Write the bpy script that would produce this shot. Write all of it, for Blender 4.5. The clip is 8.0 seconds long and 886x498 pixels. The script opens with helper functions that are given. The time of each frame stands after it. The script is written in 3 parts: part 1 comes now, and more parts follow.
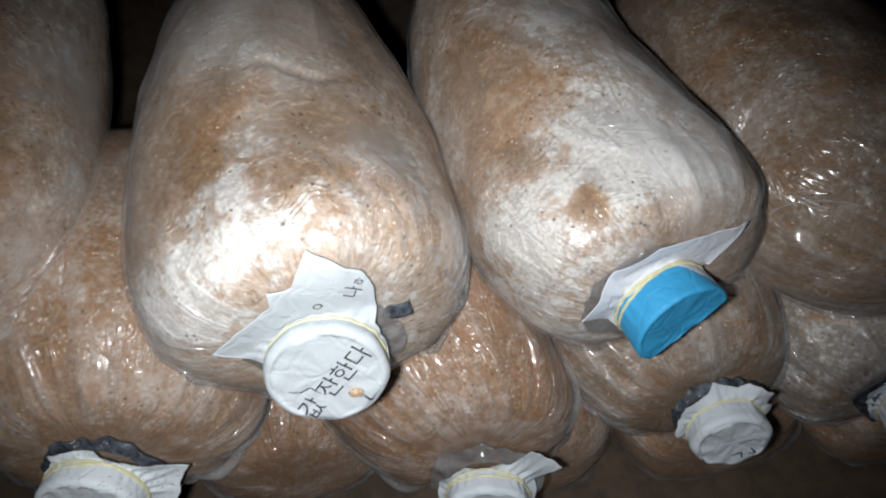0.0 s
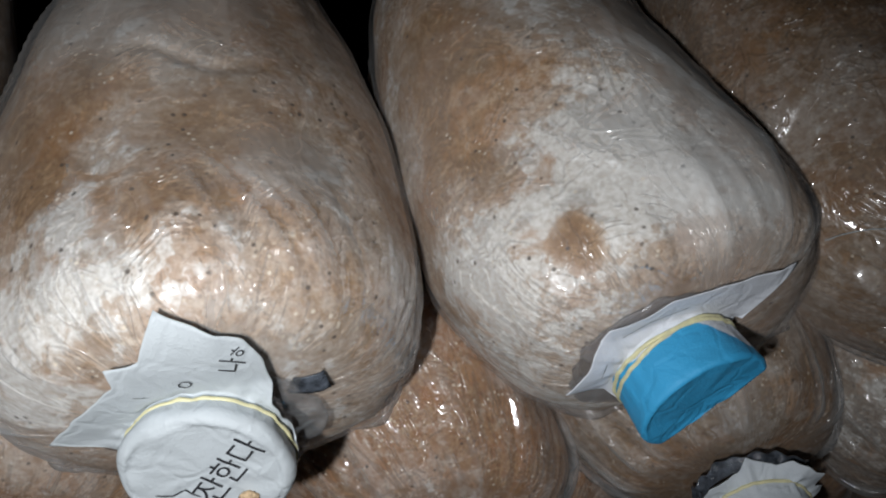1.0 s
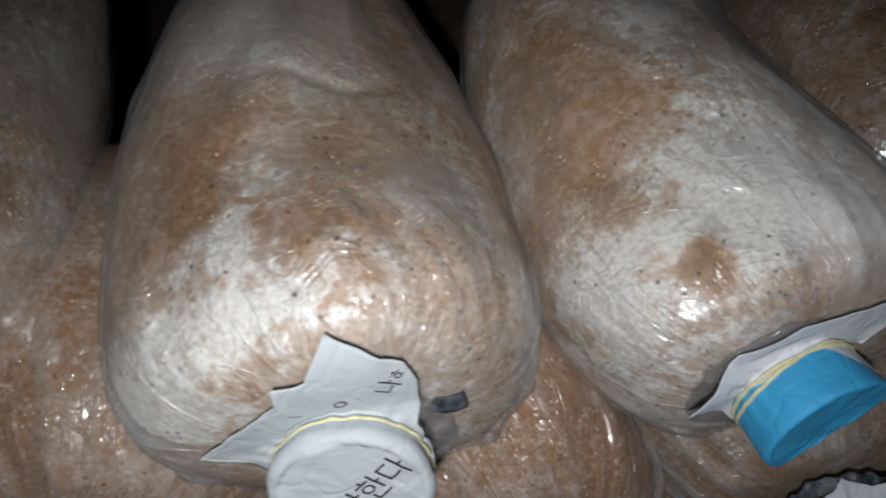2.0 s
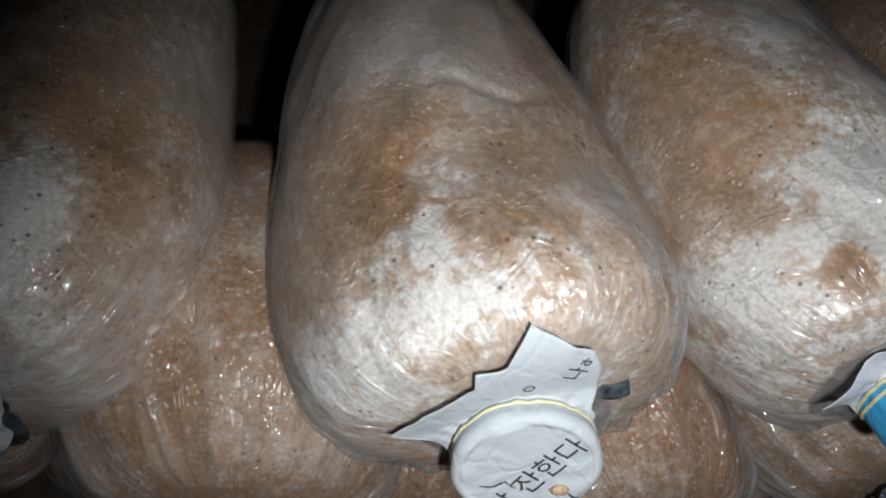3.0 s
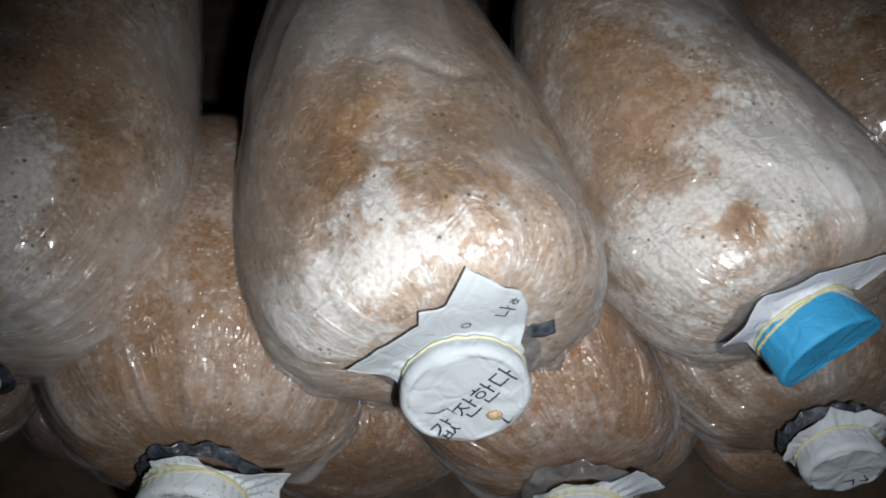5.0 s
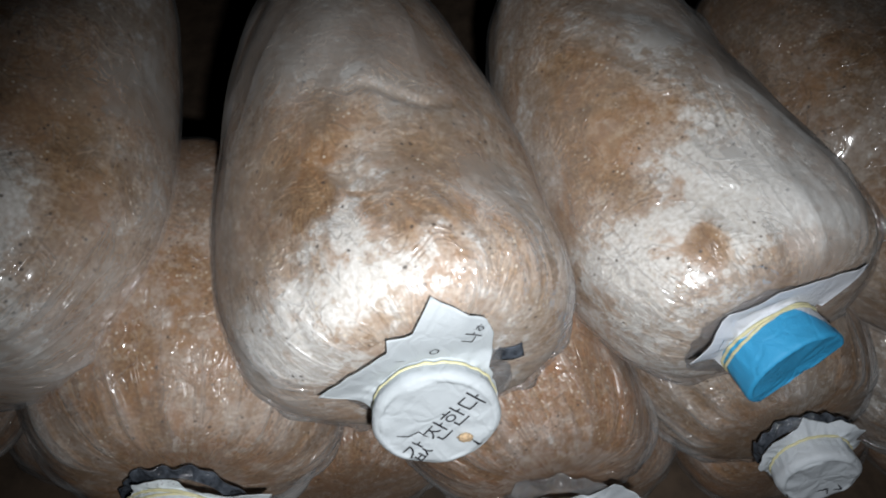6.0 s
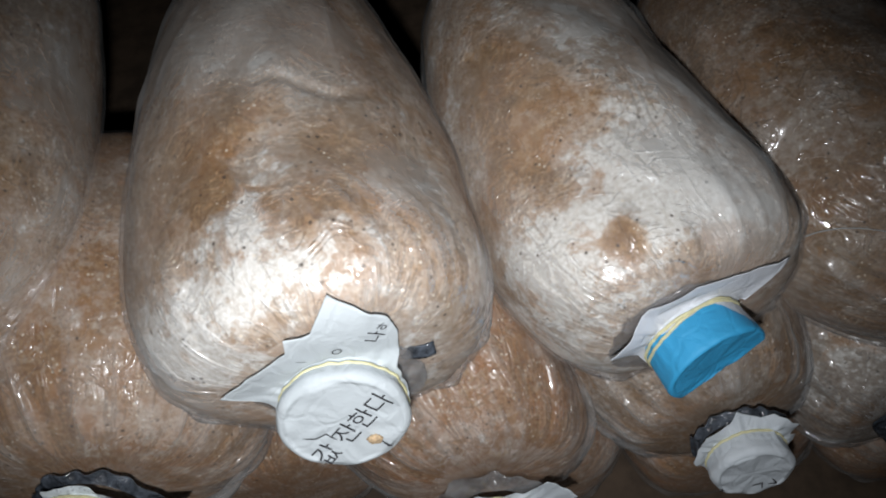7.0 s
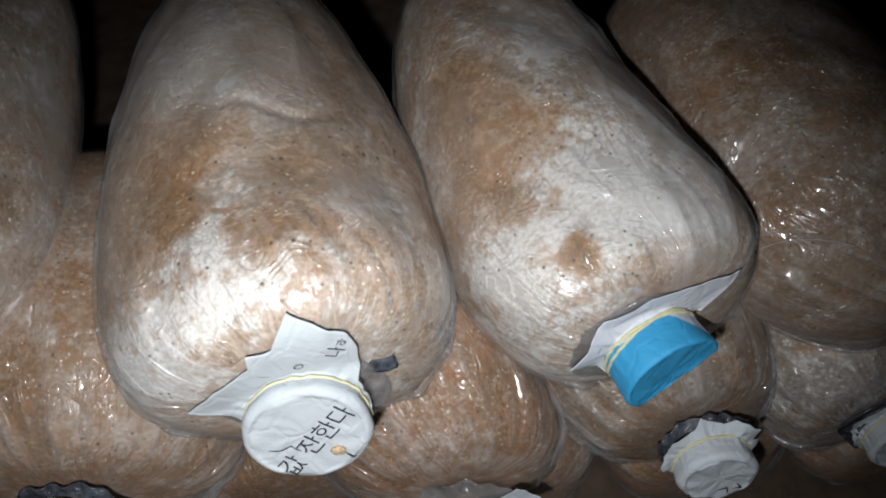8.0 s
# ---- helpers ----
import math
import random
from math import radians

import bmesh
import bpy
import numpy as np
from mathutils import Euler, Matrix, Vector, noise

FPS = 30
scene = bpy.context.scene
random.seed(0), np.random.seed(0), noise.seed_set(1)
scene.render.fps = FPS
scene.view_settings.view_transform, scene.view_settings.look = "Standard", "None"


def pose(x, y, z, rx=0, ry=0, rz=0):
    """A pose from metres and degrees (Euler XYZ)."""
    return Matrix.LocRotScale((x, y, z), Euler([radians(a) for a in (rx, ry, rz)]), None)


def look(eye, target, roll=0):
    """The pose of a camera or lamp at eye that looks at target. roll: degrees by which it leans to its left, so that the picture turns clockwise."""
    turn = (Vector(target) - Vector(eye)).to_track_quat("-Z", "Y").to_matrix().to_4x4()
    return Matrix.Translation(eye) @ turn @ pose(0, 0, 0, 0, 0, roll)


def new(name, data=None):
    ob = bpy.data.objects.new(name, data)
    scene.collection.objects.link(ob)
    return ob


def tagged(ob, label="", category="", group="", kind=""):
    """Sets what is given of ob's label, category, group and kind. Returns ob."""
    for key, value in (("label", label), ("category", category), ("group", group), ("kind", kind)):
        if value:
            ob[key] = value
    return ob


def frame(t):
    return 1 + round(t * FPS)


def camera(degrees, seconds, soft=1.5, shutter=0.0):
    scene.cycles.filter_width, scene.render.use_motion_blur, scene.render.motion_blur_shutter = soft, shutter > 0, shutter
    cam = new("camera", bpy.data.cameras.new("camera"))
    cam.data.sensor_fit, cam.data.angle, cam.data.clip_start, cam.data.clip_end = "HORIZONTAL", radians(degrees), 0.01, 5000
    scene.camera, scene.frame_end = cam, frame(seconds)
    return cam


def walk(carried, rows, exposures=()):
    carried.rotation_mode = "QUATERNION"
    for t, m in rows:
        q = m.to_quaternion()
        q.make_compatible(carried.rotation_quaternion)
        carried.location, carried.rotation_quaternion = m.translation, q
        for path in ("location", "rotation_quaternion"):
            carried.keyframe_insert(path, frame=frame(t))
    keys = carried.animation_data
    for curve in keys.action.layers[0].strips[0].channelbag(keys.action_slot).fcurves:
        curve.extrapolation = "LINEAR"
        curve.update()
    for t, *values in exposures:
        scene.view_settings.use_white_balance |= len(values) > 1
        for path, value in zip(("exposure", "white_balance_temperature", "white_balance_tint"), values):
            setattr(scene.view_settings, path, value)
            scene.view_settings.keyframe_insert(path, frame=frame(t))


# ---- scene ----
from mathutils.bvhtree import BVHTree

SHELF = 0.150
cam = camera(65.5, 8.0, soft=1.9, shutter=0.3)
METRES, EYE, TILT, LEAN, TURN = 0.25, 0.62, -60.0, 0.0, 0.0
ROWS = [
    (0.0, 0.0, 0.0, 0.0, 0.0, 0.0, -0.0),
    (0.5, 0.0558, 0.1869, 0.03, 1.72, -0.18, -0.35),
    (1.0, 0.0963, 0.2531, 0.0523, 2.29, -0.14, -0.52),
    (1.5, 0.0826, 0.2636, 0.0648, 2.71, -0.46, -0.51),
    (2.0, -0.0325, 0.2337, 0.0716, 3.02, 0.02, -1.3),
    (3.5, -0.228, 0.1169, 0.0585, 3.2, -0.92, -2.81),
    (4.0, -0.2003, 0.0709, 0.0457, 1.81, -1.77, -2.31),
    (4.5, -0.1855, 0.0685, 0.0337, 0.6, -1.8, -2.59),
    (6.0, -0.1444, 0.0403, 0.0727, 0.27, -1.56, -1.32),
    (6.5, -0.1012, 0.0594, 0.0846, -0.35, -2.02, -1.23),
    (7.0, -0.0514, 0.0659, 0.0761, -1.14, -2.03, -0.94),
    (7.5, -0.0224, 0.0562, 0.0802, -1.33, -1.95, -1.15),
    (8.0, -0.0047, 0.0338, 0.0932, -1.42, -1.63, -0.41),
]
walk(cam, [(t, pose(0, 0, EYE, TILT, LEAN, TURN) @ pose(METRES * x, METRES * y, METRES * z, 90 + pitch, roll, yaw)) for t, x, y, z, yaw, pitch, roll in ROWS],
     [(0.0, 0.15), (0.5, -0.1), (1.0, -0.4), (1.5, -0.4), (2.0, -0.52), (3.5, -0.2), (4.5, -0.2), (6.0, -0.1), (8.0, -0.08)])

# ---- light ----
world = bpy.data.worlds.new("dark_room")
world.use_nodes = True
world.node_tree.nodes["Background"].inputs["Color"].default_value = (0.5, 0.55, 0.65, 1)
world.node_tree.nodes["Background"].inputs["Strength"].default_value = 0.02
scene.world = world
torch = bpy.data.lights.new("phone_torch", "SPOT")
torch.energy, torch.color = 3.45, (0.97, 0.985, 1.0)
torch.spot_size, torch.spot_blend, torch.shadow_soft_size = radians(93), 1.0, 0.0045
lamp = new("phone_torch", torch)
lamp.matrix_world = look((-0.017, -0.004, 0.612), (-0.014, 0.098, 0.37))


# ---- materials ----
class Nodes:
    """Short hand for node trees."""

    def __init__(self, name):
        self.mat = bpy.data.materials.new(name)
        self.mat.use_nodes = True
        self.tree = self.mat.node_tree
        self.tree.nodes.clear()

    def add(self, kind, ins=None, **props):
        n = self.tree.nodes.new(kind)
        for k, v in props.items():
            setattr(n, k, v)
        for k, v in (ins or {}).items():
            self.feed(n.inputs[k], v)
        return n

    def feed(self, socket, v):
        if isinstance(v, bpy.types.NodeSocket):
            self.tree.links.new(v, socket)
        elif isinstance(v, (tuple, list)) and len(v) == 3 and len(socket.default_value) == 4:
            socket.default_value = (*v, 1)
        else:
            socket.default_value = v

    def math(self, op, a, b=0.0, clamp=False):
        return self.add("ShaderNodeMath", {0: a, 1: b}, operation=op, use_clamp=clamp).outputs[0]

    def ramp(self, x, lo, hi, a=0.0, b=1.0):
        return self.add("ShaderNodeMapRange", {"Value": x, "From Min": lo, "From Max": hi, "To Min": a, "To Max": b},
                        interpolation_type="SMOOTHSTEP").outputs["Result"]

    def mix(self, f, a, b):
        n = self.add("ShaderNodeMix", data_type="RGBA")
        for i, v in ((0, f), (6, a), (7, b)):
            self.feed(n.inputs[i], v)
        return n.outputs[2]

    def coords(self, out="Object"):
        return self.add("ShaderNodeTexCoord").outputs[out]

    def scaled(self, vec, s, move=(0, 0, 0)):
        return self.add("ShaderNodeMapping", {"Vector": vec, "Scale": s, "Location": move}).outputs[0]

    def noise(self, vec, scale, detail=4.0, rough=0.55, warp=0.0):
        return self.add("ShaderNodeTexNoise", {"Vector": vec, "Scale": scale, "Detail": detail, "Roughness": rough,
                                               "Distortion": warp}).outputs["Fac"]

    def bump(self, height, strength, distance, normal=None):
        n = self.add("ShaderNodeBump", {"Height": height, "Strength": strength, "Distance": distance})
        if normal is not None:
            self.feed(n.inputs["Normal"], normal)
        return n.outputs[0]

    def done(self, shader):
        out = self.add("ShaderNodeOutputMaterial")
        self.tree.links.new(shader, out.inputs["Surface"])
        return self.mat

    def plain(self, color, rough=0.5, normal=None, **more):
        ins = {"Base Color": color, "Roughness": rough}
        ins.update(more)
        if normal is not None:
            ins["Normal"] = normal
        return self.done(self.add("ShaderNodeBsdfPrincipled", ins).outputs[0])


def substrate_material(name, seed, whites=(), browns=(), base=0.45, tone=1.0, red=0.0):
    """Sawdust with threads of white mycelium. whites, browns: patches (x, y, z, radius, strength) in the bag's own metres."""
    n = Nodes(name)
    co = n.coords()
    moved = n.scaled(co, (1, 1, 1), (seed * 3.1, seed * 1.7, seed * 0.9))
    fine = n.noise(moved, 620, 3, 0.7)
    mid = n.noise(moved, 150, 6, 0.72)
    big = n.noise(moved, 26, 4, 0.55, 0.6)
    blot = n.noise(moved, 70, 5, 0.65, 0.4)
    clump = n.noise(moved, 115, 6, 0.75)
    curd = n.add("ShaderNodeTexVoronoi", {"Vector": moved, "Scale": 210.0, "Smoothness": 0.6}, feature="SMOOTH_F1").outputs["Distance"]
    dust = n.mix(n.ramp(fine, 0.28, 0.74), (0.215 * tone + red * 0.03, 0.116 * tone, 0.054 * tone),
                 (0.43 * tone, 0.272 * tone, 0.142 * tone))
    dust = n.mix(n.ramp(blot, 0.42, 0.62, 0.0, 0.7), dust, (0.34 * tone + red * 0.03, 0.164 * tone, 0.058 * tone))
    dust = n.mix(n.ramp(big, 0.42, 0.60, 0.0, 0.6), dust, (0.33 * tone + red * 0.03, 0.222 * tone, 0.130 * tone))
    dust = n.mix(n.ramp(mid, 0.54, 0.68, 0.0, 0.55), dust, (0.56 * tone, 0.45 * tone, 0.33 * tone))
    # threads: a ragged mask, grown round the patches
    field = n.math("ADD", n.math("MULTIPLY", big, 0.7), n.math("ADD", n.math("MULTIPLY", mid, 0.5), n.math("MULTIPLY", blot, 0.6)))
    field = n.math("ADD", field, base - 0.5 - 0.4)
    wob = n.add("ShaderNodeTexNoise", {"Vector": moved, "Scale": 55.0, "Detail": 3.0, "Roughness": 0.5}).outputs["Color"]
    warped = n.add("ShaderNodeVectorMath", {0: wob, 1: (0.5, 0.5, 0.5)}, operation="SUBTRACT").outputs[0]
    warped = n.add("ShaderNodeVectorMath", {0: warped, 1: (0.030, 0.030, 0.030)}, operation="MULTIPLY").outputs[0]
    near = n.add("ShaderNodeVectorMath", {0: warped, 1: (0.6, 0.6, 0.6)}, operation="MULTIPLY").outputs[0]
    near = n.add("ShaderNodeVectorMath", {0: co, 1: near}, operation="ADD").outputs[0]
    warped = n.add("ShaderNodeVectorMath", {0: co, 1: warped}, operation="ADD").outputs[0]
    for x, y, z, r, s in whites:
        d = n.add("ShaderNodeVectorMath", {0: warped, 1: (x, y, z)}, operation="DISTANCE").outputs["Value"]
        field = n.math("ADD", field, n.ramp(d, r * 0.35, r * 1.25, s, 0.0))
    for x, y, z, r, s in browns:
        d = n.add("ShaderNodeVectorMath", {0: near, 1: (x, y, z)}, operation="DISTANCE").outputs["Value"]
        field = n.math("SUBTRACT", field, n.ramp(d, r * 0.35, r * 1.25, s, 0.0))
    # granules of two sizes, each wholly dust or wholly overgrown
    jitter = n.add("ShaderNodeVectorMath", {0: n.add("ShaderNodeTexNoise", {"Vector": moved, "Scale": 260.0, "Detail": 2.0}).outputs["Color"], 1: (0.0012, 0.0012, 0.0012)}, operation="MULTIPLY").outputs[0]
    jitter = n.add("ShaderNodeVectorMath", {0: moved, 1: jitter}, operation="ADD").outputs[0]
    lump = n.add("ShaderNodeTexVoronoi", {"Vector": jitter, "Scale": 330.0})
    crumb = n.add("ShaderNodeTexVoronoi", {"Vector": jitter, "Scale": 780.0})
    pick = n.math("SUBTRACT", n.add("ShaderNodeSeparateXYZ", {0: lump.outputs["Color"]}).outputs[0], 0.5)
    pick2 = n.math("SUBTRACT", n.add("ShaderNodeSeparateXYZ", {0: crumb.outputs["Color"]}).outputs[0], 0.5)
    ragged = n.math("ADD", field, n.math("MULTIPLY", n.math("SUBTRACT", clump, 0.5), 0.42))
    ragged = n.math("ADD", ragged, n.math("ADD", n.math("MULTIPLY", pick, 0.15), n.math("MULTIPLY", pick2, 0.07)))
    ragged = n.math("SUBTRACT", ragged, n.math("MULTIPLY", n.math("SUBTRACT", curd, 0.4), 0.12))
    mask = n.math("MAXIMUM", n.ramp(ragged, 0.44, 0.74), n.ramp(ragged, 0.22, 0.58, 0.0, 0.36))
    thread = n.mix(n.ramp(fine, 0.3, 0.7), (0.56, 0.53, 0.48), (0.82, 0.82, 0.80))
    color = n.mix(n.math("MULTIPLY", mask, 0.88), dust, thread)
    color = n.mix(n.ramp(pick2, 0.28, 0.46, 0.0, 0.28), color, n.mix(mask, (0.50 * tone, 0.36 * tone, 0.22 * tone), (0.86, 0.85, 0.82)))
    rust = n.ramp(n.noise(moved, 48, 4, 0.65, 1.0), 0.54, 0.70, 0.0, 0.6)
    color = n.mix(rust, color, (0.36, 0.185, 0.07))
    for x, y, z, r, s in browns:
        d = n.add("ShaderNodeVectorMath", {0: near, 1: (x, y, z)}, operation="DISTANCE").outputs["Value"]
        color = n.mix(n.ramp(d, r * 0.35, r * 1.1, s * 1.5, 0.0), color, n.mix(n.ramp(mid, 0.42, 0.6), (0.17, 0.085, 0.03), (0.38, 0.225, 0.10)))
    wobbly = n.add("ShaderNodeVectorMath", {0: moved, 1: n.add("ShaderNodeVectorMath", {0: n.add("ShaderNodeTexNoise", {"Vector": moved, "Scale": 420.0}).outputs["Color"], 1: (0.001, 0.001, 0.001)}, operation="MULTIPLY").outputs[0]}, operation="ADD").outputs[0]
    chips = n.add("ShaderNodeTexVoronoi", {"Vector": wobbly, "Scale": 230.0}).outputs["Distance"]
    dark = n.ramp(chips, 0.08, 0.20, 1.0, 0.0)
    rare = n.ramp(n.noise(moved, 130, 1), 0.44, 0.55)
    color = n.mix(n.math("MULTIPLY", n.math("MULTIPLY", dark, rare), 0.85), color, (0.05, 0.028, 0.016))
    pale = n.ramp(n.add("ShaderNodeTexVoronoi", {"Vector": moved, "Scale": 340.0}).outputs["Distance"], 0.12, 0.24, 1.0, 0.0)
    color = n.mix(n.math("MULTIPLY", pale, n.ramp(n.noise(moved, 90, 1), 0.48, 0.62, 0.0, 0.8)), color, (0.72, 0.63, 0.50))
    h = n.math("ADD", n.math("MULTIPLY", fine, 0.4), n.math("ADD", n.math("MULTIPLY", clump, 1.2), n.math("MULTIPLY", mask, 0.3)))
    h = n.math("SUBTRACT", h, n.math("ADD", n.math("MULTIPLY", lump.outputs["Distance"], 0.5), n.math("MULTIPLY", crumb.outputs["Distance"], 0.35)))
    return n.plain(color, 0.85, n.bump(h, 0.26, 0.0014))


def film_material(name, seed, haze=0.10, gloss=0.19, streak=1.0, milky=()):
    """Thin clear polythene, crinkled, with a slight milky bloom. milky: patches (x, y, z, radius, strength) where it stands off, clouded."""
    n = Nodes(name)
    co, uv = n.coords(), n.coords("UV")
    moved = n.scaled(co, (1, 1, 1), (seed * 2.3, seed, seed * 1.3))
    pull = n.noise(n.scaled(uv, (68, 15, 1), (seed, seed * 2, 0)), 1.0, 2, 0.5, 0.8)
    cross = n.noise(n.scaled(uv, (70, 60, 1), (seed * 3, seed, 0)), 1.0, 2, 0.5, 1.2)
    ridge = n.ramp(n.math("ABSOLUTE", n.math("SUBTRACT", pull, 0.5)), 0.0, 0.11)
    crease = n.ramp(n.math("ABSOLUTE", n.math("SUBTRACT", cross, 0.5)), 0.0, 0.07)
    small = n.noise(moved, 240, 3, 0.6)
    wander = n.add("ShaderNodeTexNoise", {"Vector": n.scaled(uv, (40, 40, 1)), "Scale": 1.0, "Detail": 2.0}).outputs["Color"]
    facets = n.add("ShaderNodeVectorMath", {0: n.scaled(uv, (62, 27, 1), (seed * 5, seed * 7, 0)), 1: wander}, operation="ADD").outputs[0]
    facet = n.add("ShaderNodeTexVoronoi", {"Vector": facets, "Scale": 1.0}, voronoi_dimensions="2D").outputs["Distance"]
    calm = n.ramp(n.noise(moved, 30, 2), 0.35, 0.62, 0.25, 1.0)
    taut = n.ramp(n.add("ShaderNodeSeparateXYZ", {0: uv}).outputs[1], 0.035, 0.11, 1.0, 0.3)
    ridge = n.math("MULTIPLY", ridge, taut)
    h = n.math("ADD", n.math("MULTIPLY", ridge, 0.34 * streak), n.math("MULTIPLY", crease, 0.20))
    h = n.math("ADD", h, n.math("MULTIPLY", facet, 0.95))
    h = n.math("MULTIPLY", h, calm)
    h = n.math("ADD", h, n.math("MULTIPLY", small, 0.06))
    bend = n.bump(h, 0.9, 0.0034)
    fac = n.add("ShaderNodeFresnel", {"IOR": 1.42, "Normal": bend}).outputs[0]
    fac = n.math("MINIMUM", n.math("ADD", n.math("MULTIPLY", fac, 0.8), 0.06), 0.32)
    glossy = n.add("ShaderNodeBsdfGlossy", {"Color": (0.95, 0.97, 1.0), "Roughness": gloss * 0.40, "Normal": bend}).outputs[0]
    sheen = n.add("ShaderNodeBsdfGlossy", {"Color": (0.95, 0.97, 1.0), "Roughness": gloss * 1.7, "Normal": bend}).outputs[0]
    glossy = n.add("ShaderNodeMixShader", {0: 0.45, 1: glossy, 2: sheen}).outputs[0]
    clear = n.add("ShaderNodeBsdfTransparent", {"Color": (0.97, 0.97, 0.98)}).outputs[0]
    body = n.add("ShaderNodeMixShader", {0: fac, 1: clear, 2: glossy}).outputs[0]
    bloom = n.add("ShaderNodeBsdfDiffuse", {"Color": (0.56, 0.575, 0.585)}).outputs[0]
    cloud = n.ramp(n.noise(moved, 22, 4, 0.6, 0.5), 0.35, 0.7, haze * 0.4, haze * 1.9)
    for x, y, z, rad, much in milky:
        d = n.add("ShaderNodeVectorMath", {0: co, 1: (x, y, z)}, operation="DISTANCE").outputs["Value"]
        d = n.math("ADD", d, n.math("MULTIPLY", n.math("SUBTRACT", n.noise(n.scaled(uv, (46, 14, 1), (seed, 0, 0)), 1.0, 3, 0.6), 0.5), rad * 1.1))
        cloud = n.math("ADD", cloud, n.ramp(d, rad * 0.3, rad * 1.2, much, 0.0))
    doubled = n.add("ShaderNodeAttribute", attribute_name="fold").outputs["Fac"]
    cloud = n.math("ADD", cloud, n.math("MULTIPLY", doubled, 0.14), True)
    return n.done(n.add("ShaderNodeMixShader", {0: cloud, 1: body, 2: bloom}).outputs[0])


def paper_material(name, color, other=None, split=0.0, print_scale=0.0):
    """Newsprint. other: a second printed colour over the middle of the sheet, out to split."""
    n = Nodes(name)
    co = n.coords()
    fibre = n.noise(co, 1500, 3, 0.7)
    stain = n.noise(co, 90, 3, 0.5)
    c = n.mix(n.ramp(stain, 0.4, 0.7, 0.0, 0.22), color, tuple(v * 0.82 for v in color))
    if other:
        line = n.add("ShaderNodeAttribute", attribute_name="spread").outputs["Fac"]
        line = n.math("ADD", line, n.math("MULTIPLY", n.math("SUBTRACT", stain, 0.5), 0.2))
        c = n.mix(n.ramp(line, split - 0.01, split + 0.01, 1.0, 0.0), c, n.mix(n.ramp(stain, 0.4, 0.7, 0.0, 0.3), other, tuple(v * 0.7 for v in other)))
    if print_scale:
        cell = n.add("ShaderNodeTexVoronoi", {"Vector": n.scaled(co, (print_scale, print_scale * 0.55, print_scale)), "Scale": 1.0},
                     distance="CHEBYCHEV").outputs["Distance"]
        rows = n.add("ShaderNodeTexWave", {"Vector": co, "Scale": print_scale * 0.09, "Distortion": 0.3}, bands_direction="Y").outputs["Fac"]
        ink = n.math("MULTIPLY", n.ramp(cell, 0.18, 0.32, 1.0, 0.0), n.ramp(rows, 0.4, 0.6, 0.0, 0.55))
        c = n.mix(ink, c, (0.16, 0.17, 0.20))
    bent = n.add("ShaderNodeVectorMath", {0: co, 1: n.add("ShaderNodeVectorMath", {0: n.add("ShaderNodeTexNoise", {"Vector": co, "Scale": 60.0}).outputs["Color"], 1: (0.014, 0.014, 0.014)}, operation="MULTIPLY").outputs[0]}, operation="ADD").outputs[0]
    line = n.add("ShaderNodeTexVoronoi", {"Vector": bent, "Scale": 75.0}, feature="DISTANCE_TO_EDGE").outputs["Distance"]
    tilt = n.add("ShaderNodeTexVoronoi", {"Vector": bent, "Scale": 75.0}).outputs["Distance"]
    crumpled = n.math("ADD", n.math("MULTIPLY", n.ramp(line, 0.0, 0.10), 0.5), n.math("MULTIPLY", tilt, 1.4))
    shade = n.bump(n.math("ADD", n.math("MULTIPLY", fibre, 0.5), n.math("ADD", crumpled, n.noise(co, 160, 4, 0.6, 1.0))), 0.35, 0.0012)
    return n.plain(c, 0.62, shade)


def simple_material(name, color, rough, scale=300.0, spread=0.35, depth=0.0004, **more):
    n = Nodes(name)
    f = n.noise(n.coords(), scale, 4, 0.6)
    c = n.mix(n.ramp(f, 0.3, 0.7), tuple(v * (1 - spread) for v in color), color)
    return n.plain(c, rough, n.bump(f, 0.4, depth), **more)


BAND = simple_material("yellow_rubber", (0.70, 0.66, 0.40), 0.45, 500, 0.2)
INK = simple_material("black_ink", (0.045, 0.047, 0.055), 0.6, 900, 0.5, 0.0001)
# dark tape; on the collars the colour also holds the shade inside the film
COLLAR = simple_material("dark_plastic_and_shade", (0.09, 0.105, 0.13), 0.14, 220, 0.7, 0.006)
CRUMB = simple_material("crumb", (0.62, 0.45, 0.28), 0.9, 900, 0.5, 0.001)
BOARD = simple_material("shelf_wood", (0.11, 0.075, 0.05), 0.8, 40, 0.5, 0.002)
WALL = simple_material("dark_wall", (0.055, 0.058, 0.05), 0.9, 12, 0.4, 0.004)
FLOOR = simple_material("dark_floor", (0.07, 0.065, 0.06), 0.9, 18, 0.5, 0.004)
LOOSE_FILM = film_material("loose_film", 5.5, 0.09, 0.10, 1.5)
WHITE_PAPER = paper_material("white_newsprint", (0.50, 0.545, 0.575))
GREY_PAPER = paper_material("grey_newsprint", (0.56, 0.61, 0.66))
PRINTED_PAPER = paper_material("printed_newsprint", (0.66, 0.72, 0.76), print_scale=900.0)
BLUE_PAPER = paper_material("blue_printed_newsprint", (0.64, 0.67, 0.73), (0.035, 0.33, 0.62), 0.94)


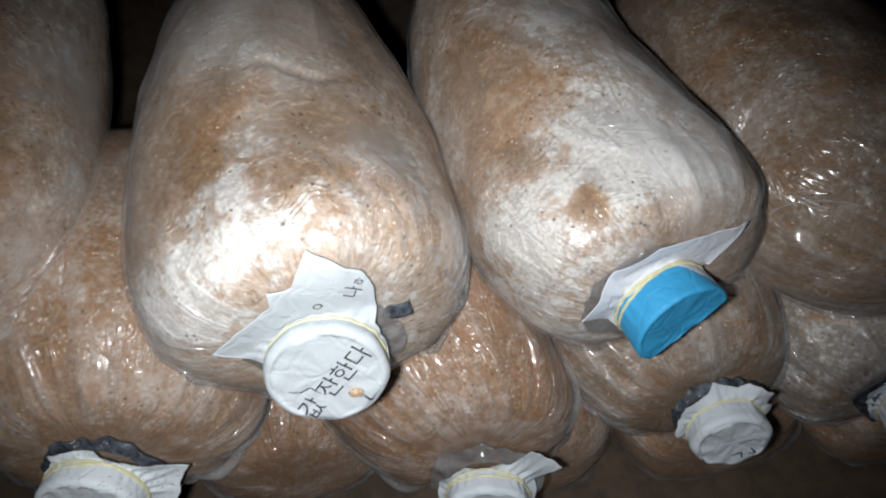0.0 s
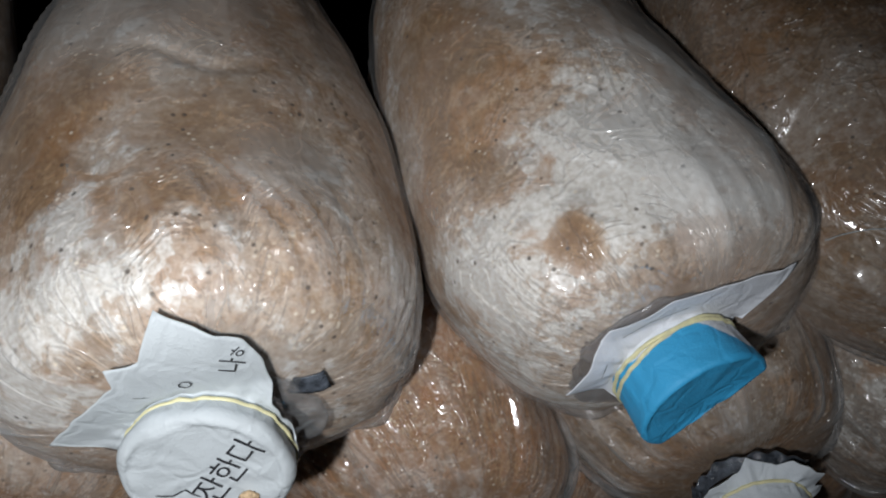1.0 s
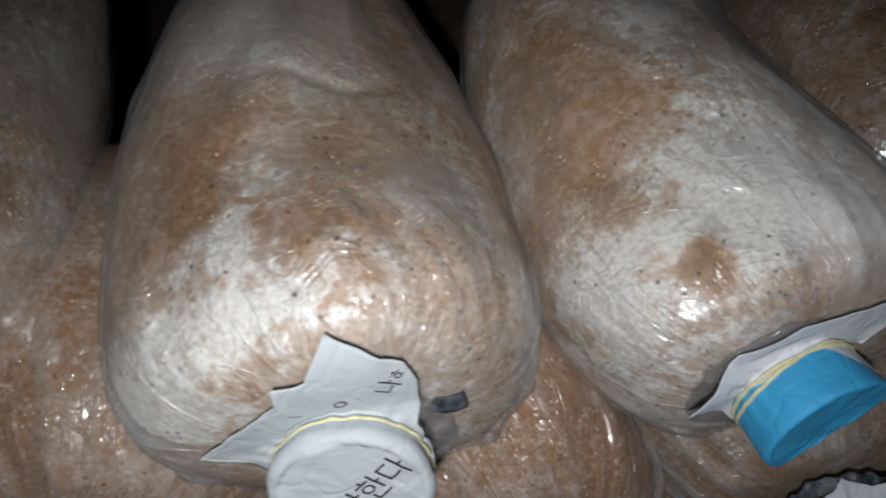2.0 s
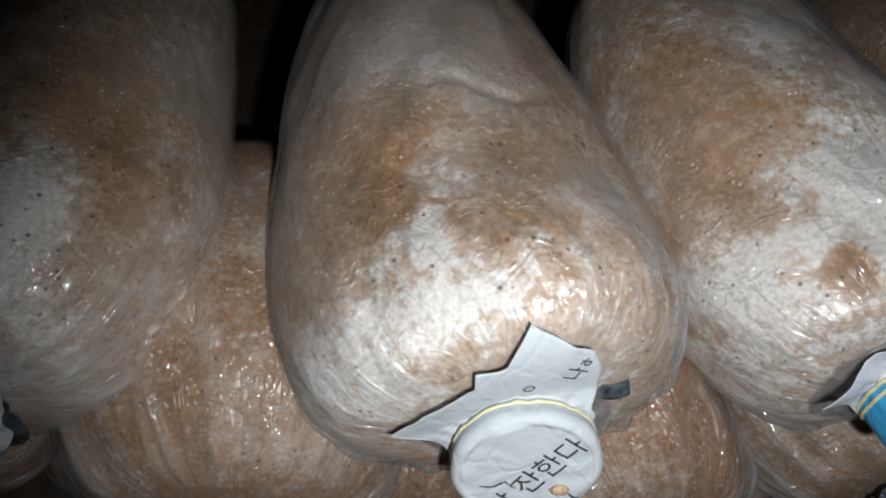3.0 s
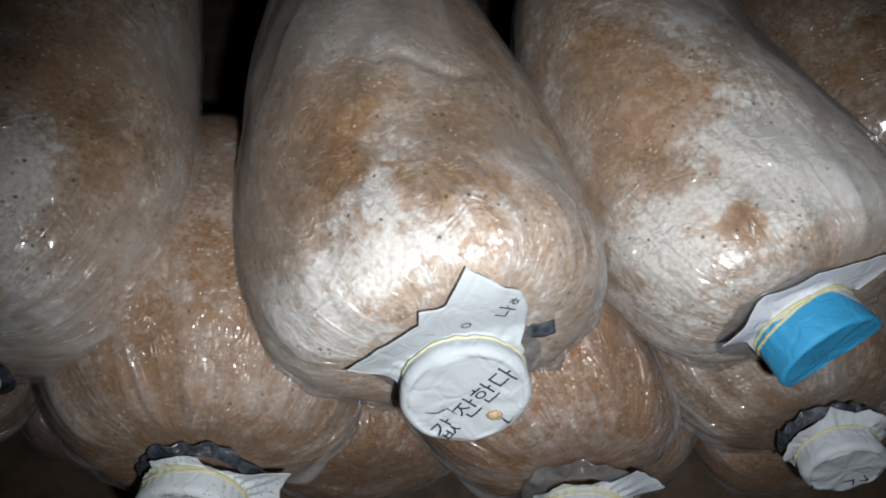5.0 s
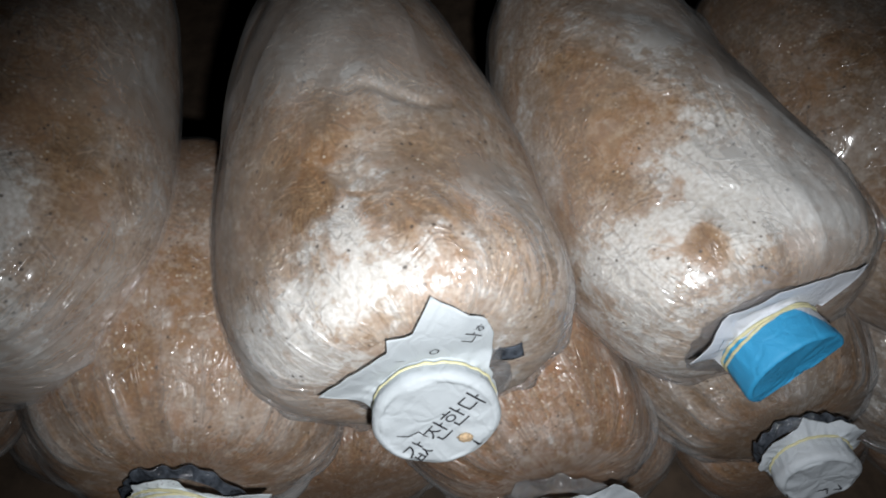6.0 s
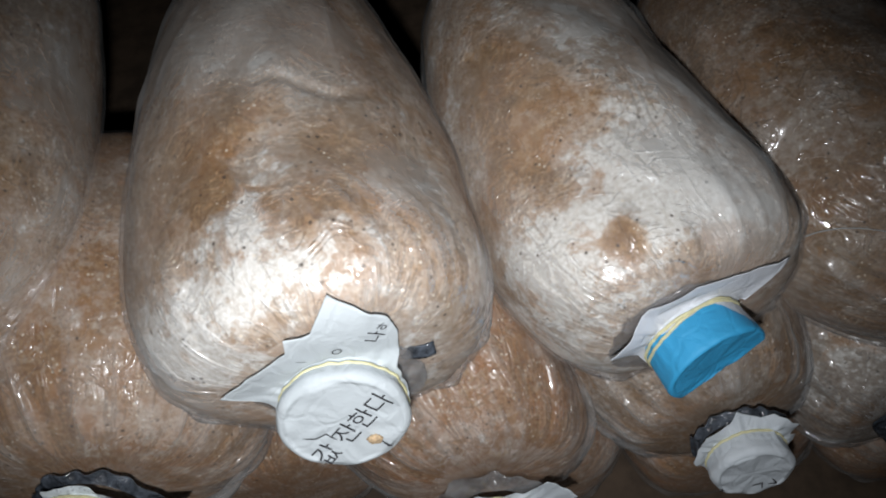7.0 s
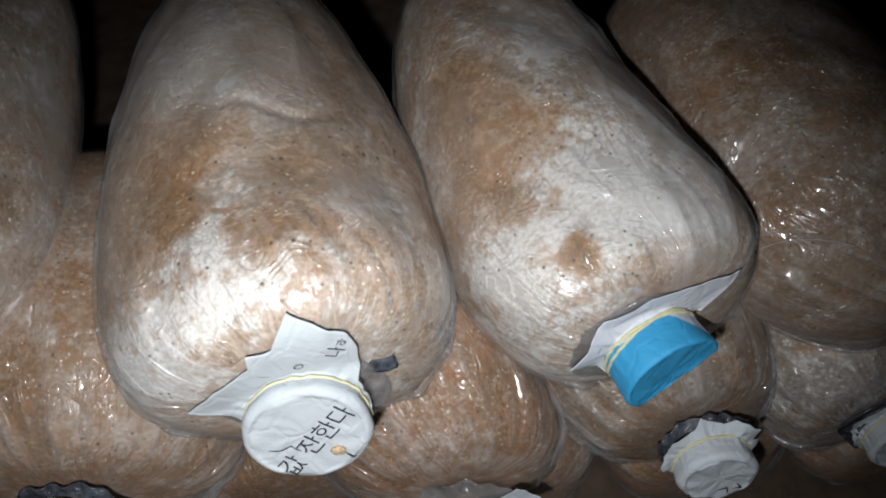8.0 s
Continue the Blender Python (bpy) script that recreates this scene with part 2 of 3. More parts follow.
# ---- mesh helpers ----
def mesh_object(name, verts, faces, material, parent=None, label="", smooth=True, uv=None):
    me = bpy.data.meshes.new(name)
    me.from_pydata([tuple(v) for v in verts], [], [tuple(f) for f in faces])
    if smooth:
        me.polygons.foreach_set("use_smooth", [True] * len(me.polygons))
    if uv is not None:
        layer = me.uv_layers.new(name="UVMap")
        loops = np.empty(len(me.loops), dtype=np.int32)
        me.loops.foreach_get("vertex_index", loops)
        layer.data.foreach_set("uv", np.asarray(uv, dtype=np.float32)[loops].ravel())
    me.materials.append(material)
    me.update()
    ob = new(name, me)
    ob.parent = parent
    if label:
        tagged(ob, label)
    return ob


def part(name, bm, material, parent, label=""):
    me = bpy.data.meshes.new(name)
    bm.to_mesh(me)
    bm.free()
    me.polygons.foreach_set("use_smooth", [True] * len(me.polygons))
    me.materials.append(material)
    ob = new(name, me)
    ob.parent = parent
    return tagged(ob, label)


def grid_faces(rows, cols, wrap=True):
    i, j = np.meshgrid(np.arange(rows - 1), np.arange(cols if wrap else cols - 1), indexing="ij")
    k = (j + 1) % cols if wrap else j + 1
    return np.stack([i * cols + j, i * cols + k, (i + 1) * cols + k, (i + 1) * cols + j], -1).reshape(-1, 4)


def sines(rng, th, u, count, kt, ku):
    """Smooth random relief over angle and length, about -1 to 1."""
    out = np.zeros(np.broadcast(th, u).shape)
    for _ in range(count):
        a = rng.integers(1, kt + 1) * rng.choice((-1, 1))
        out = out + np.sin(a * th + rng.uniform(-ku, ku) * u + rng.uniform(0, 6.28))
    return out / math.sqrt(count)


# ---- things ----
SKINS = {}


def rest_on(tree, p, way, gap):
    """p, lifted along way to the outside of a bag's skin where it lies within it."""
    hit = tree.ray_cast(p + way * 0.03, -way, 0.03 + gap)[0]
    return hit + way * gap if hit else p


def smooth01(x):
    x = np.clip(x, 0, 1)
    return x * x * (3 - 2 * x)


def mushroom_bag(label, seed, x, y, z, yaw, length, hw, hz, substrate, film, neck, dome=0.072, taper=0.14, back=0.09,
                 wrinkle=1.0, fine=True, dip=0.010, creases=(), long_folds=16, roundness=2.1, slant=0.2, pleat=1.0, tucks=()):
    """A filled polythene bag lying on its side, mouth to the front. (x, y, z): the middle of its front end in the place;
    hw, hz: half its width and height; neck: the mouth's offset from the bag's axis."""
    rng = np.random.default_rng(seed)
    low = hz * 0.9
    thing = new("mushroom_bag")
    thing.matrix_world = pose(x, y, z - low, 0, 0, yaw)
    tagged(thing, label, "mushroom bag", "stacked mushroom bags")
    rows, cols = (150, 260) if fine else (90, 140)
    s = np.linspace(0, 1, rows) ** 1.35
    u = (s * length)[:, None]
    th = (np.linspace(0, 2 * math.pi, cols + 1) - math.pi / 2)[None, :]
    mouth = 0.017 / hw
    f = np.clip(u / dome, 0, 1)
    front = mouth + (1 - mouth) * (1 - (1 - f) ** roundness) ** (1 / roundness)
    b = np.clip((length - u) / back, 0, 1)
    rear = 0.2 + 0.8 * (1 - (1 - b) ** 2.4) ** (1 / 2.4)
    r = front * np.minimum(rear, 1) * (1 - taper * smooth01((u - dome) / (length - dome)))
    c, sn = np.cos(th), np.sin(th)
    power = 2.12
    rad = (np.abs(c) ** power + np.abs(sn) ** power) ** (-1 / power)
    side = np.where(sn > 0, hz, low)
    lump = sines(rng, th, u, 7, 4, 55) * 0.0016 + sines(rng, th, u, 8, 14, 160) * 0.0005
    for at, mid, half, depth in creases:
        lump = lump - depth * np.exp(-((u - mid - 0.004 * np.sin(9 * th)) / 0.0022) ** 2) * np.exp(-((th - at) / half) ** 4)
    # folds of the film, pulled towards the mouth and along the side
    fold = np.zeros((rows, cols + 1))
    for _ in range(int(46 * wrinkle)):
        at, w = rng.uniform(-math.pi / 2, 1.5 * math.pi), rng.uniform(0.012, 0.05)
        drift, reach = rng.uniform(-3, 3), rng.uniform(0.02, 0.05) * pleat
        d = np.abs((th - at - drift * u + math.pi) % (2 * math.pi) - math.pi)
        fold += rng.uniform(0.0005, 0.0022) * np.exp(-(d / w) ** 1.4) * np.exp(-((u - 0.012) / reach) ** 2)
    for _ in range(int(long_folds * wrinkle)):
        at, w = rng.uniform(0, math.pi), rng.uniform(0.012, 0.035)
        mid, reach, drift = rng.uniform(0.05, length * 0.8), rng.uniform(0.01, 0.04), rng.uniform(-9, 9)
        d = np.abs(th - at - drift * (u - mid))
        fold += rng.uniform(0.0004, 0.0014) * np.exp(-(d / w) ** 1.3) * np.exp(-((u - mid) / reach) ** 2)
    for at, mid, reach, drift, high in tucks:
        d = np.abs(th - at - drift * (u - mid))
        fold += high * np.exp(-(d / 0.016) ** 1.3) * np.exp(-((u - mid) / reach) ** 4)
    off = 1 - smooth01(f)

    def skin(extra):
        rr = r * rad
        px = c * (rr * hw + extra) + neck[0] * off
        pz = sn * (rr * side + extra) + neck[1] * off + low
        py = u - extra * 0.6 * (1 - f) + dip * np.exp(-f / 0.16) - 0.3 * dip + 0 * th
        py = py + slant * (pz - low) * (1 - smooth01(u / (2.9 * dome)))
        return np.stack(np.broadcast_arrays(px, py, pz), -1)

    edge = smooth01(f * 3)
    gather = smooth01(u / 0.012)
    inner, outer = skin(lump * edge + 0.25 * fold * gather - 0.0012), skin(lump * edge + fold * gather + 0.0002)
    uv = np.stack(np.broadcast_arrays((th + math.pi / 2) * hw, u + 0 * th), -1).reshape(-1, 2)
    faces = grid_faces(rows, cols + 1, False)
    for name, pts, mat in (("substrate", inner, substrate), ("plastic_film", outer, film)):
        flat = pts.reshape(-1, 3)
        ends = [list(range((rows - 1) * (cols + 1), rows * (cols + 1) - 1)), list(range(cols, 0, -1))]
        ob = mesh_object(name, flat, list(map(tuple, faces)) + ends, mat, thing,
                         "packed sawdust with white mycelium" if name == "substrate" else "clear crinkled plastic film", True, uv)
        if name == "plastic_film":
            ob.visible_shadow = False
            thick = ob.data.attributes.new("fold", "FLOAT", "POINT")
            thick.data.foreach_set("value", np.clip(fold * gather / 0.0022, 0, 1).astype(np.float32).ravel())
    SKINS[thing.name] = BVHTree.FromPolygons([Vector(v) for v in outer[::2, ::2].reshape(-1, 3)],
                                             [tuple(map(int, q)) for q in grid_faces(len(outer[::2]), len(outer[0, ::2]), False)])
    return thing


def local_frame(axis, roll=0.0):
    """Axes with z along axis and y as near to up as can be."""
    zax = Vector(axis).normalized()
    xax = Vector((0, 0, 1)).cross(zax).normalized()
    m = Matrix((xax, zax.cross(xax), zax)).transposed().to_4x4()
    return m @ Matrix.Rotation(radians(roll), 4, "Z")


def frill(thing, m, seed, radius=0.0185, length=0.007, spread=0.008, start=0.012, material=None, label="dark crumpled plastic collar with shade in its colour"):
    """Plastic ring and the crumpled mouth of the bag round it. COLLAR's dark colour includes the shade within clear
    film.
    """
    rng = np.random.default_rng(seed)
    cols, rows = 96, 14
    th = np.linspace(0, 2 * math.pi, cols, endpoint=False)[None, :]
    s = np.linspace(0, 1, rows)[:, None]
    r = radius + spread * s ** 1.6 * (1 + 0.30 * sines(rng, th, s, 5, 6, 3)) + 0.0005 * s * sines(rng, th, s, 6, 22, 6)
    zz = -start - length * s + 0.0012 * s * sines(rng, th, s, 6, 18, 5)
    pts = np.stack(np.broadcast_arrays(r * np.cos(th), r * np.sin(th), zz), -1).reshape(-1, 3)
    pts = [rest_on(SKINS[thing.name], m @ Vector(p), m.col[2].to_3d(), 0.0003) for i, p in enumerate(pts)]
    ob = mesh_object("collar", pts, grid_faces(rows, cols), material or COLLAR, thing, label)
    ob.modifiers.new("thickness", "SOLIDIFY").thickness = 0.0006


def cut_edge(th, corners):
    """How far out a sheet with straight cut edges between its corners (angle, radius) reaches at each angle."""
    out = np.zeros_like(th)
    for (a1, r1), (a2, r2) in zip(corners, corners[1:] + [(corners[0][0] + 2 * math.pi, corners[0][1])]):
        t = a1 + (th - a1) % (2 * math.pi)
        span = a2 - a1
        straight = r1 * r2 * math.sin(span) / np.maximum(r1 * np.sin(t - a1) + r2 * np.sin(a2 - t), 1e-6) if span < 1.2 else r1 + (r2 - r1) * (t - a1) / span
        out = np.where(t <= a2, straight, out)
    return out


def paper_cap(thing, place, axis, roll, seed, material, label, flaps, radius=0.0205, height=0.0115, square=2.0,
              crumple=1.0, lean=24.0, flutter=0.30, bands=1, spin=0.0, rounding=0.11, chord=None, lift=None, strokes=(), lettering=()):
    """A square of newsprint drawn over the mouth and held by a rubber band. flaps: (angle, length) of its
    loose edge behind the band. place and axis: the middle of its face and the way it faces, in the place."""
    rng = np.random.default_rng(seed)
    world_m = Matrix.Translation(place) @ local_frame(axis, roll)
    m = thing.matrix_world.inverted() @ world_m
    cols = 324
    th = np.linspace(0, 2 * math.pi, cols, endpoint=False)[None, :]
    c, sn = np.cos(th), np.sin(th)
    cs, ss = np.cos(th - radians(spin)), np.sin(th - radians(spin))
    out = (np.abs(cs) ** square + np.abs(ss) ** square) ** (-1 / square)
    if chord:
        out = np.minimum(out, chord[1] / np.maximum(np.cos(th - radians(chord[0])), 1e-3))
    ext = cut_edge(th[0], [(radians(a), radius + ln) for a, ln in flaps])[None, :] - radius
    ext = np.maximum(ext * (1 + 0.008 * sines(rng, th, 0 * th, 4, 24, 1)), 0.0008)
    pleat = sines(rng, th, 0 * th, 6, 34, 1)
    soft = sines(rng, th, 0 * th, 5, 9, 1)
    pts = []
    for k in np.linspace(0.02, 1 - rounding - 0.01, 16):          # face
        dent = (sines(np.random.default_rng(seed + 5), th, k * 2 + 0 * th, 5, 5, 2) * 0.0005 * k
                + sines(np.random.default_rng(seed + 6), th, k + 0 * th, 6, 12, 9) * 0.00028 * k) * crumple
        pts.append((out * radius * k, dent - 0.0009 * (1 - k) + 0 * th))
    for k in np.linspace(0, 1, 6):                 # rounded rim
        a = k * math.pi / 2
        pts.append((out * radius * (1 - rounding + rounding * math.sin(a)) + 0.0003 * k * soft * crumple,
                    -radius * rounding * 1.1 * (1 - math.cos(a)) + 0.0003 * soft * crumple * (1 - k)))
    rim = radius * rounding * 1.1
    for k in np.linspace(0.1, 1, 9):               # side down to the band
        ring = out + (1 - out) * k ** 0.7 * 0.8
        pts.append((ring * radius * (1 - 0.05 * k) + (0.0003 * soft + 0.0003 * pleat * k) * crumple, -rim - (height - rim) * k + 0 * th))
    r0, z0 = pts[-1]
    wave = sines(rng, th, 0 * th, 4, 5, 1)
    for k in np.linspace(0.05, 1, 18):             # loose corners behind the band
        up = radians(lift[1]) * np.exp(-(((th - radians(lift[0]) + math.pi) % (2 * math.pi) - math.pi) / 0.6) ** 2) if lift else 0
        a = radians(lean) - up + flutter * wave + 0.35 * k * soft * crumple * 0.5
        go = ext * k
        pts.append((r0 * 1.0 + go * np.cos(a) + 0.0004 * k * pleat * (1 - k),
                    z0 - go * np.sin(a) + (0.0007 * pleat * (1 - k) ** 2 + 0.0018 * k * soft) * crumple))
    grid = np.stack([np.stack(np.broadcast_arrays(r * c, r * sn, zz), -1)[0] for r, zz in pts])
    rows = len(pts)
    verts = grid.reshape(-1, 3)
    back = m.inverted()
    for i in range((rows - 18) * cols, rows * cols):
        verts[i] = back @ rest_on(SKINS[thing.name], m @ Vector(verts[i]), m.col[2].to_3d(), 0.0018 + 0.0012 * (i // cols - rows + 18) / 18)
    loose = verts.reshape(rows, cols, 3)
    for _ in range(4):
        flat = loose.copy()
        mean = (flat[rows - 18:-1] + 0.5 * (flat[rows - 19:-2] + flat[rows - 17:]) + 0.5 * (np.roll(flat, 1, 1) + np.roll(flat, -1, 1))[rows - 18:-1]) / 3
        loose[rows - 18:-1] = mean
    faces = list(map(tuple, grid_faces(rows, cols))) + [tuple(range(cols - 1, -1, -1))]
    faces = [f[::-1] for f in faces]
    cap = mesh_object("paper_cap", verts, faces, material, thing, label)
    cap.matrix_basis = m
    sheet = cap.data.attributes.new("spread", "FLOAT", "POINT")
    ring = np.interp(np.arange(rows), [0, rows - 19, rows - 1], [0.0, 1.0, 2.0])
    tip = 0.22 * np.cos(th[0] - radians(205)) ** 3
    sheet.data.foreach_set("value", (ring[:, None] - tip[None, :] * (ring[:, None] > 0.6)).astype(np.float32).ravel())
    cap.modifiers.new("thickness", "SOLIDIFY").thickness = 0.00018
    for i in range(bands):
        loop = bpy.data.curves.new("rubber_band", "CURVE")
        loop.dimensions, loop.bevel_depth, loop.bevel_resolution = "3D", 0.0006, 3
        spl = loop.splines.new("POLY")
        n = 90
        spl.points.add(n - 1)
        spl.use_cyclic_u = True
        for j in range(n):
            a = 2 * math.pi * j / n
            rr = float(np.interp(a, th[0], np.broadcast_to(r0, th.shape)[0], period=2 * math.pi)) + 0.0003
            spl.points[j].co = (rr * math.cos(a), rr * math.sin(a),
                                float(np.mean(z0)) + 0.0012 + 0.0011 * math.sin(a * (i + 1) + 2 * i + seed) + 0.0012 * i, 1)
        loop.materials.append(BAND)
        dep = new("rubber_band", loop)
        me = bpy.data.meshes.new_from_object(dep.evaluated_get(bpy.context.evaluated_depsgraph_get()))
        bpy.data.objects.remove(dep)
        me.polygons.foreach_set("use_smooth", [True] * len(me.polygons))
        band = new("rubber_band", me)
        band.parent = cap
        tagged(band, "pale yellow rubber band")
    z_low = float(np.mean(z0)) - 0.004
    tree = BVHTree.FromPolygons([Vector(v) for v in verts], faces)
    for body, size, px, py, turn, weight in lettering:
        curve = bpy.data.curves.new("lettering", "FONT")
        curve.body, curve.size, curve.offset, curve.align_x, curve.align_y = body, size, weight, "CENTER", "CENTER"
        tmp = new("lettering", curve)
        me = bpy.data.meshes.new_from_object(tmp.evaluated_get(bpy.context.evaluated_depsgraph_get()))
        bpy.data.objects.remove(tmp)
        bm = bmesh.new()
        bm.from_mesh(me)
        bmesh.ops.subdivide_edges(bm, edges=[e for e in bm.edges if e.calc_length() > 0.0012], cuts=2)
        bmesh.ops.triangulate(bm, faces=bm.faces)
        spin = pose(px, py, 0, 0, 0, turn)
        for v in bm.verts:
            p = spin @ v.co
            hit = tree.ray_cast(Vector((p.x, p.y, 0.05)), Vector((0, 0, -1)))[0]
            v.co = (p.x, p.y, (hit.z if hit else z_low) + 0.00035)
        part("lettering", bm, INK, cap, "black printed lettering")
    for name, label2, mat, width, line in strokes:
        # a thin draped strip along a short line on the paper
        path = [Vector((px, py, 0)) for px, py in line]
        bm, last = bmesh.new(), None
        steps = 8 * (len(path) - 1)
        for i in range(steps + 1):
            k = i / steps * (len(path) - 1)
            j = min(int(k), len(path) - 2)
            p, d = path[j].lerp(path[j + 1], k - j), (path[j + 1] - path[j]).normalized()
            side = Vector((-d.y, d.x, 0)) * width * (0.35 + 0.65 * math.sin(math.pi * (0.06 + 0.88 * i / steps))) * rng.uniform(0.6, 1.2)
            pair = []
            for q in (p + side, p - side):
                hit = tree.ray_cast(Vector((q.x, q.y, 0.05)), Vector((0, 0, -1)))[0]
                pair.append(bm.verts.new((q.x, q.y, (hit.z if hit else z_low) + 0.0004)))
            if last:
                bm.faces.new((last[0], last[1], pair[1], pair[0]))
            last = pair
        part(name, bm, mat, cap, label2)
    return cap


def crumb(cap, x, y, z, size, seed):
    """A crumb of sawdust stuck to the paper."""
    rng = random.Random(seed)
    bm = bmesh.new()
    bmesh.ops.create_icosphere(bm, subdivisions=3, radius=size)
    for v in bm.verts:
        k = 1 + 0.35 * noise.noise(v.co * (2.2 / size) + Vector((seed, 0, 0))) + 0.06 * rng.uniform(-1, 1)
        v.co = Vector((v.co.x * k + x, v.co.y * k * 0.8 + y, v.co.z * k * 0.45 + z))
    part("crumb", bm, CRUMB, cap, "pale sawdust crumb stuck to the paper")


def tag_strip(thing, m, x, y, z, w, h, turn):
    """A small bent strip of dark tape."""
    bm = bmesh.new()
    bmesh.ops.create_grid(bm, x_segments=8, y_segments=8, size=0.5)
    for v in bm.verts:
        px, py = v.co.x * w, v.co.y * h
        v.co = m @ (pose(x, y, z, 0, 0, turn) @ Vector((px, py, 0.0010 * math.sin(4 * v.co.x + 1) + 0.0006 * v.co.y)))
    ob = part("tape_tag", bm, COLLAR, thing, "small dark strip of plastic tape")
    ob.modifiers.new("thickness", "SOLIDIFY").thickness = 0.0003


def fibre(thing, start, end, width):
    """A pale plastic fibre lying on a bag, between two places on its top."""
    tree, inv = SKINS[thing.name], thing.matrix_world.inverted()
    bm, last = bmesh.new(), None
    for i in range(25):
        k = i / 24
        p = Vector(start).lerp(Vector(end), k) + Vector((0, 0.0022 * math.sin(2.6 * k), 0))
        hit = tree.ray_cast(inv @ Vector((p.x, p.y, 0.6)), Vector((0, 0, -1)))[0]
        if hit is None:
            continue
        ring = [bm.verts.new(hit + Vector((0, width * math.cos(a), 0.0006 + width * math.sin(a)))) for a in (0, 1.57, 3.14, 4.71)]
        if last:
            for j in range(4):
                bm.faces.new((last[j], last[(j + 1) % 4], ring[(j + 1) % 4], ring[j]))
        last = ring
    part("fibre", bm, WHITE_PAPER, thing, "thin pale plastic fibre")


def box(name, lo, hi, material, label, category=""):
    bm = bmesh.new()
    bmesh.ops.create_cube(bm, size=1)
    for v in bm.verts:
        v.co = [lo[i] + (v.co[i] + 0.5) * (hi[i] - lo[i]) for i in range(3)]
    me = bpy.data.meshes.new(name)
    bm.to_mesh(me)
    bm.free()
    me.materials.append(material)
    return tagged(new(name, me), label, category, kind="structure")


# ---- the room round the shelf ----
box("floor", (-1.6, -1.6, -0.06), (1.6, 1.2, 0.0), FLOOR, "dark bare floor of the growing room", "floor")
box("wall_north", (-1.6, 1.2, 0.0), (1.6, 1.3, 2.2), WALL, "dark plain wall behind the shelf", "wall")
box("wall_south", (-1.6, -1.7, 0.0), (1.6, -1.6, 2.2), WALL, "dark plain wall of the growing room", "wall")
box("wall_west", (-1.7, -1.7, 0.0), (-1.6, 1.3, 2.2), WALL, "dark plain wall of the growing room", "wall")
box("wall_east", (1.6, -1.7, 0.0), (1.7, 1.3, 2.2), WALL, "dark plain wall of the growing room", "wall")
box("ceiling", (-1.7, -1.7, 2.2), (1.7, 1.3, 2.3), WALL, "dark plain ceiling of the growing room", "ceiling")
box("shelf", (-0.75, -0.02, 0.0), (0.75, 0.75, SHELF), BOARD, "dark wooden shelf under the stacked bags", "shelf")

# ---- the bags, top layer first ----
bag_a = mushroom_bag("large brown mushroom bag with white mycelium and white paper cap", 11,
                     -0.0425, 0.080, 0.377, 14, 0.228, 0.0655, 0.064,
                     substrate_material("substrate_half_white", 1.0,
                                        [(-0.019, 0.034, 0.123, 0.019, 0.26), (-0.041, 0.026, 0.104, 0.018, 0.22), (-0.028, 0.016, 0.104, 0.018, 0.22), (-0.002, 0.034, 0.127, 0.013, 0.15),
                                         (-0.015, 0.049, 0.124, 0.010, 0.22), (0.017, 0.040, 0.128, 0.009, 0.13), (-0.006, 0.064, 0.123, 0.014, 0.13), (0.031, 0.023, 0.120, 0.018, 0.08), (0.004, 0.021, 0.124, 0.016, 0.13)],
                                        [(-0.021, 0.063, 0.120, 0.010, 0.26), (0.020, 0.048, 0.126, 0.008, 0.34), (0.022, 0.074, 0.118, 0.022, 0.16), (-0.042, 0.080, 0.109, 0.024, 0.13),
                                         (-0.017, 0.090, 0.121, 0.022, 0.14), (0.037, 0.033, 0.120, 0.014, 0.08), (0.004, 0.046, 0.127, 0.010, 0.14), (-0.046, 0.050, 0.106, 0.020, 0.15)], 0.455),
                     film_material("film_large", 1.0, 0.09, 0.20, 0.9, [(-0.047, 0.158, 0.080, 0.060, 0.26), (0.004, 0.125, 0.120, 0.045, 0.24), (0.040, 0.058, 0.113, 0.018, 0.20), (-0.048, 0.017, 0.080, 0.022, 0.16)]), (0.005, 0.020), dome=0.078, roundness=2.45, slant=0.10, taper=0.28, wrinkle=0.55, creases=[(1.35, 0.098, 0.30, 0.0011)],
                     tucks=[(1.82, 0.050, 0.012, -6, 0.0024), (1.73, 0.052, 0.013, 5, 0.0026), (1.60, 0.045, 0.010, -4, 0.0016), (1.50, 0.042, 0.012, 4, 0.0016), (1.28, 0.036, 0.016, 6, 0.0024),
                            (1.14, 0.038, 0.020, 9, 0.0030), (1.02, 0.036, 0.020, 10, 0.0026), (0.90, 0.032, 0.018, 9, 0.0024), (0.76, 0.034, 0.016, 8, 0.0020), (2.30, 0.030, 0.014, -5, 0.0018)])
